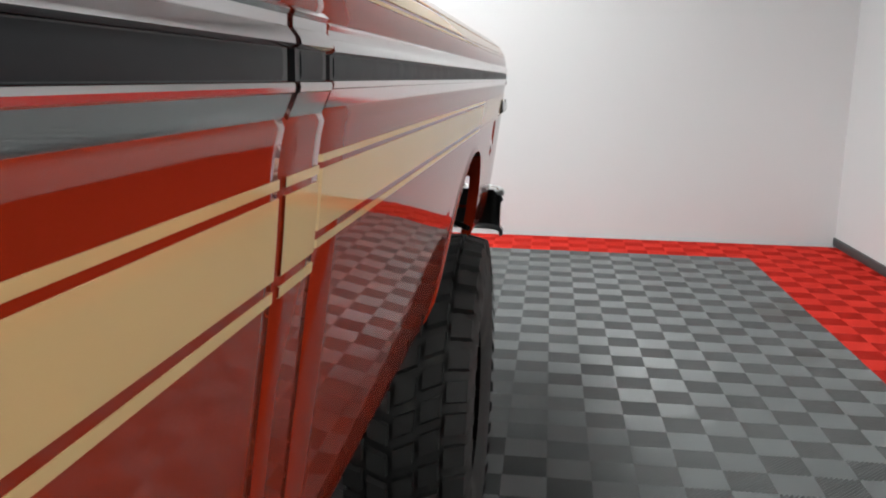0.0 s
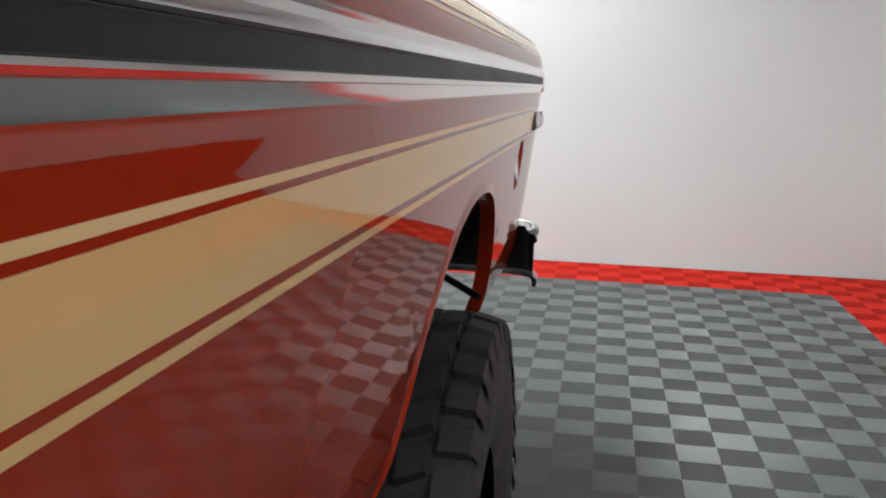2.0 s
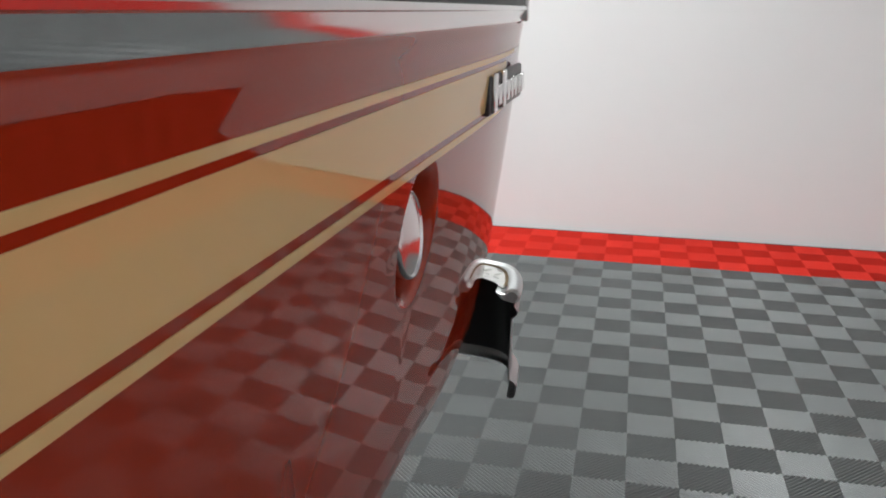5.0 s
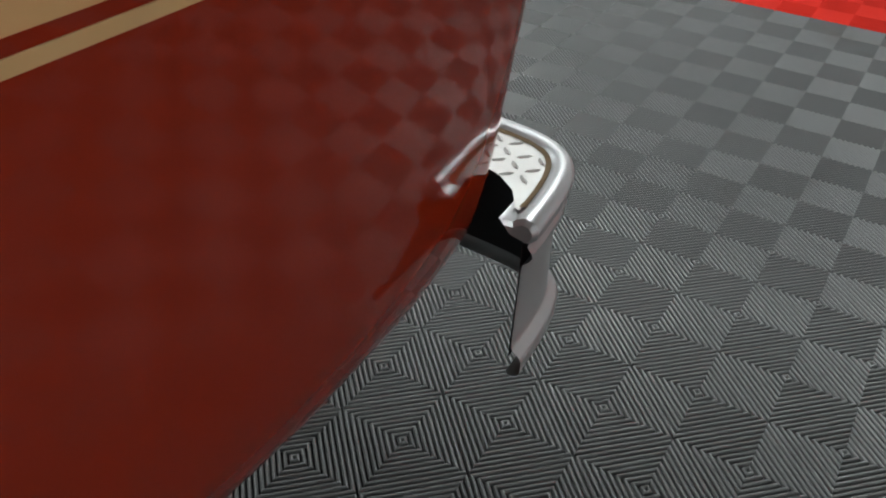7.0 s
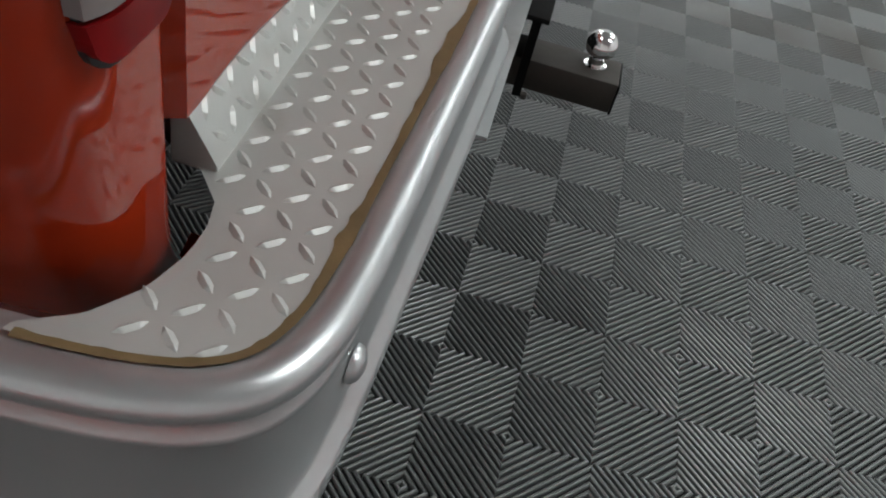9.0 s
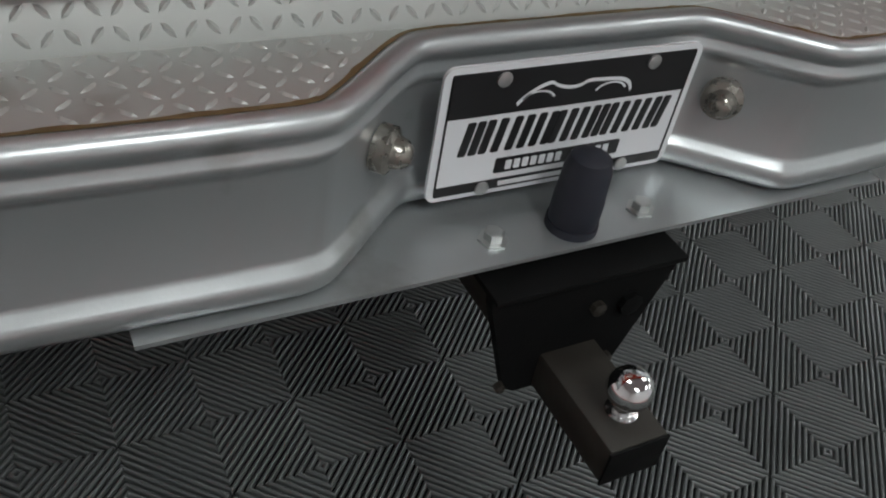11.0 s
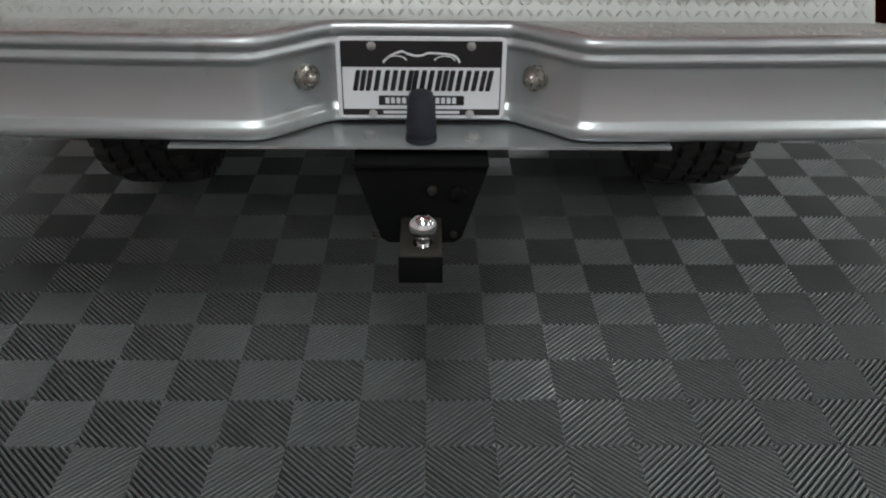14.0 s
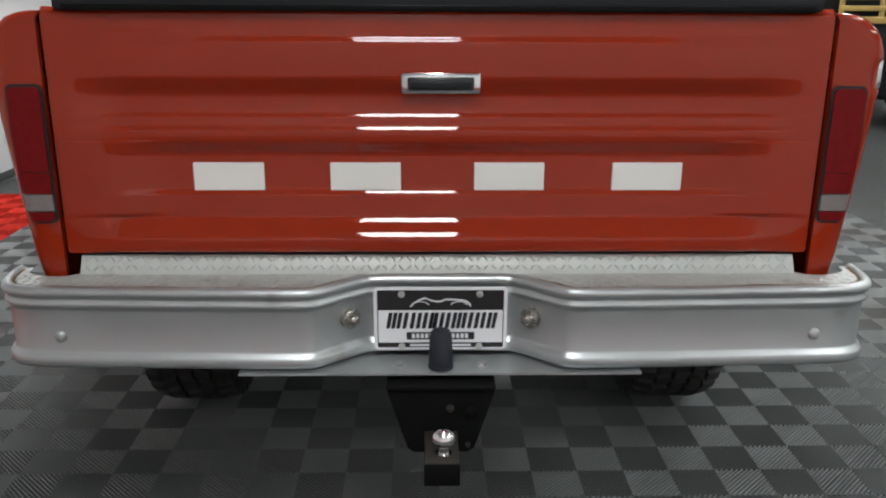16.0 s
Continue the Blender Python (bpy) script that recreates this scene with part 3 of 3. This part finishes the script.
for w in wids:
    n = 1 if w < 0.5 else 3 if w > 1.3 else 2
    for k in range(n):
        g0 = gx + k * (w - 0.42) * unit / max(1, n - 1)
        bar(g0, g0 + 0.40 * unit, PL0 + 0.345 * h, PL0 + 0.60 * h, PLATE_K, "writing_bar", lean=0.18)
    gx += (w + 0.22) * unit
bar(-0.078, 0.078, PL0 + 0.165 * h, PL0 + 0.285 * h, PLATE_K, "ribbon")
for k in range(13):
    if k != 7:
        bar(-0.066 + k * 0.0102, -0.066 + k * 0.0102 + 0.0072, PL0 + 0.19 * h, PL0 + 0.262 * h, PLATE_W, "writing_bar", y=yf - 0.0009, r=0.0008)
bar(-0.07, 0.07, PL0 + 0.06 * h, PL0 + 0.095 * h, PLATE_W, "writing_bar", y=yf - 0.0009, r=0.0005)
for sx in (-1, 1):
    for z in (PL1 - 0.016, PL0 + 0.009):
        part("plate_screw", lathe([(0, 0.008), (0.002, 0.008), (0.003, 0.005)], (0, -1, 0), (sx * 0.089, yf - 0.0006, z), 16), ZINC, plate)
# swooping emblem lines
cu = [(-0.070, 0.0), (-0.060, 0.010), (-0.045, 0.018), (-0.032, 0.021), (-0.028, 0.017), (-0.012, 0.012), (0.004, 0.013), (0.010, 0.018), (0.030, 0.017), (0.055, 0.015), (0.066, 0.009), (0.070, 0.0)]
cz = PL0 + 0.71 * h
rows = [[(x, yf - 0.001, cz + z), (x * 0.97, yf - 0.001, cz + z - 0.004)] for x, z in smooth_line(cu, 2)]
part("emblem_line", sheet(rows), PLATE_W, plate, smooth=False)
for x0 in (-0.045, 0.042):
    rows = [[(x0 + 0.02 * math.cos(a), yf - 0.001, cz + 0.011 * math.sin(a)), (x0 + 0.017 * math.cos(a), yf - 0.001, cz + 0.009 * math.sin(a))] for a in np.linspace(0.2, math.pi - 0.2, 14)]
    part("emblem_line", sheet(rows), PLATE_W, plate, smooth=False)

# ---- towing hitch ----
hitch = part("tow_hitch", prism([(-0.120, 0.655), (0.120, 0.655), (0.118, 0.640), (0.075, 0.505), (0.06, 0.495), (-0.06, 0.495), (-0.075, 0.505), (-0.118, 0.640)], "y", -0.105, -0.092), BLACK, truck, "black steel tow hitch", smooth=False)
hitch.location = (0, -0.02, 0.015)
part("hitch_lip", box(-0.121, 0.121, -0.115, 0.02, 0.652, 0.660, 0.002), BLACK, hitch)
part("drawbar", box(-0.037, 0.037, -0.244, 0.10, 0.496, 0.548, 0.004), BAR_RUST, hitch, "worn rusty drawbar")
part("drawbar_end", box(-0.038, 0.038, -0.2465, -0.243, 0.495, 0.546, 0.001), BLACK, hitch)
part("tow_ball", lathe([(0, 0.018), (0.008, 0.018), (0.009, 0.012), (0.02, 0.012), (0.024, 0.016), (0.031, 0.0225), (0.040, 0.0255), (0.049, 0.0245), (0.058, 0.0185), (0.062, 0.012), (0.0625, 0.001)], (0, 0, 1), (0.004, -0.202, 0.542), 32), CHROME, hitch, "chrome tow ball")
for x, z, r in ((0.02, 0.605, 0.009), (0.065, 0.600, 0.015), (-0.085, 0.515, 0.006), (0.06, 0.515, 0.006)):
    part("hitch_bolt", lathe([(0, r), (0.008, r), (0.010, r * 0.6)], (0, -1, 0), (x, -0.105, z), 8), BLACK if r > 0.01 else BAR_RUST, hitch)

# ---- wheels ----
def make_wheel(name, s):
    w = part(name, lathe([(-0.13, 0.20), (-0.145, 0.23), (-0.155, 0.33), (-0.15, 0.385), (-0.135, 0.418), (-0.115, 0.428), (0.115, 0.428), (0.135, 0.418), (0.15, 0.385), (0.155, 0.33), (0.145, 0.23), (0.13, 0.20)], (1, 0, 0), (0, 0, 0), 64, cap=False), RUBBER, truck, "wide knobbly black tyre")
    n = 38
    for row, (xc, wd) in enumerate(((-0.122, 0.054), (-0.062, 0.050), (0.0, 0.052), (0.062, 0.050), (0.122, 0.054))):
        bm = bmesh.new()
        sk = 0.020 * (1 if row in (0, 1, 2) else -1) * (0.3 if row in (0, 4) else 1)
        base = [(xc - wd / 2, -0.026, 0.42), (xc + wd / 2, -0.026 + sk, 0.42), (xc + wd / 2, 0.024 + sk, 0.42), (xc - wd / 2, 0.024, 0.42)]
        zo = [0.445 - (0.012 if (row == 0 and q in (0, 3)) or (row == 4 and q in (1, 2)) else 0) for q in range(4)]
        lo = [bm.verts.new(p) for p in base]
        hi = [bm.verts.new((xc + (p[0] - xc) * 0.9, p[1] * 0.9, z)) for p, z in zip(base, zo)]
        bm.faces.new(hi)
        for q in range(4):
            bm.faces.new((lo[q], lo[(q + 1) % 4], hi[(q + 1) % 4], hi[q]))
        if row in (0, 4):
            sg = -1 if row == 0 else 1
            sh = [bm.verts.new(p) for p in ((sg * 0.150, -0.022, 0.412), (sg * 0.150, 0.014, 0.412), (sg * 0.160, 0.010, 0.365), (sg * 0.160, -0.018, 0.365))]
            bm.faces.new(sh)
            bm.faces.new((hi[0] if row == 0 else hi[1], sh[0], sh[1], hi[3] if row == 0 else hi[2]))
        bmesh.ops.recalc_face_normals(bm, faces=bm.faces)
        me = bpy.data.meshes.new("tread_lug")
        bm.to_mesh(me)
        bm.free()
        me.materials.append(RUBBER)
        for k in range(n):
            lug = new("tread_lug", me)
            lug.parent = w
            lug.rotation_euler = (2 * math.pi * (k + 0.5 * (row % 2)) / n, 0, 0)
    part("rim", lathe([(-0.12, 0.205), (-0.10, 0.20), (-0.06, 0.19), (0.03, 0.185), (0.05, 0.10), (0.06, 0.06), (0.11, 0.055), (0.115, 0.03)] if s > 0 else [(0.12, 0.205), (0.10, 0.20), (0.06, 0.19), (-0.03, 0.185), (-0.05, 0.10), (-0.06, 0.06), (-0.11, 0.055), (-0.115, 0.03)], (1, 0, 0), (0, 0, 0), 40, cap=False), CHROME, w, "bright wheel rim")
    return w


for s in (-1, 1):
    for y in (1.29, 4.85):
        w = make_wheel("wheel", s)
        w.scale = (0.96, 1.025, 1.025)
        w.location = (s * 0.872, y, 0.456)
part("axle", lathe([(-0.72, 0.045), (-0.15, 0.05), (-0.12, 0.13), (0.12, 0.13), (0.15, 0.05), (0.72, 0.045)], (1, 0, 0), (0, ARCH_Y, 0.445), 20), UNDER, truck)
part("front_axle", lathe([(-0.72, 0.045), (0.72, 0.045)], (1, 0, 0), (0, 4.75, 0.445), 16), UNDER, truck)
for s in (-1, 1):
    a, b = Vector((s * 0.945, 1.04, 0.892)), Vector((s * 0.75, 0.84, 0.93))
    part("arch_brace", lathe([(0, 0.008), ((b - a).length, 0.008)], b - a, a, 10), BLACK, truck, "thin black brace rod")

# ---- fuel filler ----
xc = half(CAP_Z)
fcap = part("fuel_cap", lathe([(-0.034, 0.028), (-0.022, 0.028), (-0.020, 0.036), (-0.014, 0.0385), (-0.007, 0.0385), (-0.005, 0.037), (-0.0048, 0.0355), (-0.0062, 0.034), (-0.0045, 0.02), (-0.0040, 0.001)], (-1, 0, 0.08), (-xc, CAP_Y, CAP_Z), 48), CHROME, truck, "chrome fuel cap in a dished recess")
# flat near-black disc behind the cap: shade of the deep dish, put in as colour
part("dish_floor_dark", lathe([(-0.0335, 0.0415), (-0.0325, 0.002)], (-1, 0, 0.08), (-xc, CAP_Y, CAP_Z), 32), PLATE_K, fcap, "near-black disc darkening the floor of the dish")

# ---- badge: a plain dark and bright shape ----
bx = half(1.225)
bdg = part("side_badge", box(-bx - 0.004, -bx + 0.004, 0.190, 0.452, 1.205, 1.250, 0.003), PLATE_K, truck, "black and chrome badge")
for k in range(8):
    z0, z1 = (1.208, 1.252) if k in (7, 5) else (1.213, 1.238)
    part("badge_bar", box(-bx - 0.0085, -bx - 0.003, 0.194 + k * 0.0322, 0.216 + k * 0.0322, z0, z1, 0.002), CHROME, bdg)

# ---- floor tiles: ribs run round alternate corners ----
def tile_mesh(name, material, far=False):
    n, w, bz = 18, 0.0036, -0.011
    steps = [(-0.8, -0.0003), (0.8, -0.0003)] if far else [(-1.0, bz), (-0.92, -0.0034), (-0.5, -0.0010), (0.0, 0.0), (0.5, -0.0010), (0.92, -0.0034), (1.0, bz)]
    bm = bmesh.new()
    pitch = CELL * math.sqrt(2) / n
    for i in (0, 1):
        for j in (0, 1):
            d = -1 if (i + j) % 2 == 0 else 1
            for k in range(n):
                c = (k + 0.5) * pitch * math.sqrt(2)
                prev = None
                for u, z in steps:
                    cc = min(2 * CELL - 0.0003, max(0.0003, c + u * w * 1.414))
                    a0, a1 = max(0.0, cc - CELL), min(CELL, cc)
                    ends = [((x if d > 0 else CELL - x) + i * CELL, y + j * CELL) for x, y in ((a0, cc - a0), (a1, cc - a1))]
                    line = [bm.verts.new((x, y, z)) for x, y in ends]
                    if prev:
                        bm.faces.new((prev[0], prev[1], line[1], line[0]))
                    prev = line
    bmesh.ops.recalc_face_normals(bm, faces=bm.faces)
    for f in bm.faces:
        if f.normal.z < -0.01:
            f.normal_flip()
    me = bpy.data.meshes.new(name)
    bm.to_mesh(me)
    bm.free()
    me.materials.append(material)
    return me


t_far = tile_mesh("tile", TILE, True)
t_grey, t_red = tile_mesh("tile", TILE), tile_mesh("tile", TILE_RED)
T2 = 2 * CELL
rest = {0: [], 1: [], 2: []}
count = 0
i0, i1, j0, j1 = -13, 34, -13, 42
for i in range(i0, i1):
    for j in range(j0, j1):
        x, y = GX + i * T2, GY + (2 * j + 1) * CELL
        if x + T2 < WX0 or y + T2 < WY0 or x > WX1 or y > WY1:
            continue
        red = x + CELL < RED_X or y + CELL < RED_Y
        near = -2.6 < x < 1.4 and -3.0 < y < 1.8
        if near and count < 300:
            t = new("tile", t_red if red else t_grey)
            t.location = (x, y, 0)
            t.parent = floor
            count += 1
        else:
            rest[2 if x > 3.0 or y > 4.5 else int(red)].append((x, y))
for red, places in rest.items():
    src = (t_grey, t_red, t_far)[red]
    v = np.array([q.co for q in src.vertices])
    f = [list(p.vertices) for p in src.polygons]
    vs, fs = [], []
    for k, (x, y) in enumerate(places):
        vs.append(v + (x, y, 0))
        fs += [[q + k * len(v) for q in p] for p in f]
    me = bpy.data.meshes.new("tile_field")
    me.from_pydata(np.concatenate(vs).tolist(), [], fs)
    me.materials.append(TILE_RED if red == 1 else TILE)
    ob = new("tile_field", me)
    ob.parent = floor
    tagged(ob, "red floor tiles" if red == 1 else "grey ribbed floor tiles", kind="stuff")

# ---- far corner: a dark parked utility cart with a yellow slatted guard ----
cart = thing("utility_cart", "dark utility vehicle with a yellow slatted guard, parked far off", "vehicle", (5.6, 8.6, 0))
part("body", box(-1.0, 1.0, -0.5, 1.4, 0.35, 1.25, 0.12), BLACK_INS, cart)
part("cabin", box(-0.85, 0.85, 0.1, 1.3, 1.25, 2.0, 0.15), PLATE_K, cart)
guard = part("guard", box(-0.95, 0.95, -0.62, -0.56, 1.22, 1.30, 0.02), YELLOW, cart, "yellow steel guard")
for k in range(4):
    part("slat", box(-0.95, 0.95, -0.61, -0.57, 1.36 + k * 0.12, 1.42 + k * 0.12, 0.012), YELLOW, guard)
for k in range(5):
    part("upright", box(-0.95 + k * 0.46, -0.89 + k * 0.46, -0.60, -0.575, 1.24, 1.80, 0.008), YELLOW, guard)
for cx in (-0.85, 0.85):
    for cy in (-0.2, 1.1):
        part("wheel", lathe([(-0.1, 0.2), (-0.1, 0.32), (-0.07, 0.36), (0.07, 0.36), (0.1, 0.32), (0.1, 0.2)], (1, 0, 0), (cx, cy, 0.36), 28), RUBBER, cart)
part("marker_lamp", lathe([(0, 0.05), (0.02, 0.05), (0.03, 0.03)], (0, -1, 0), (-0.7, -0.5, 1.05), 16), LENS, cart)
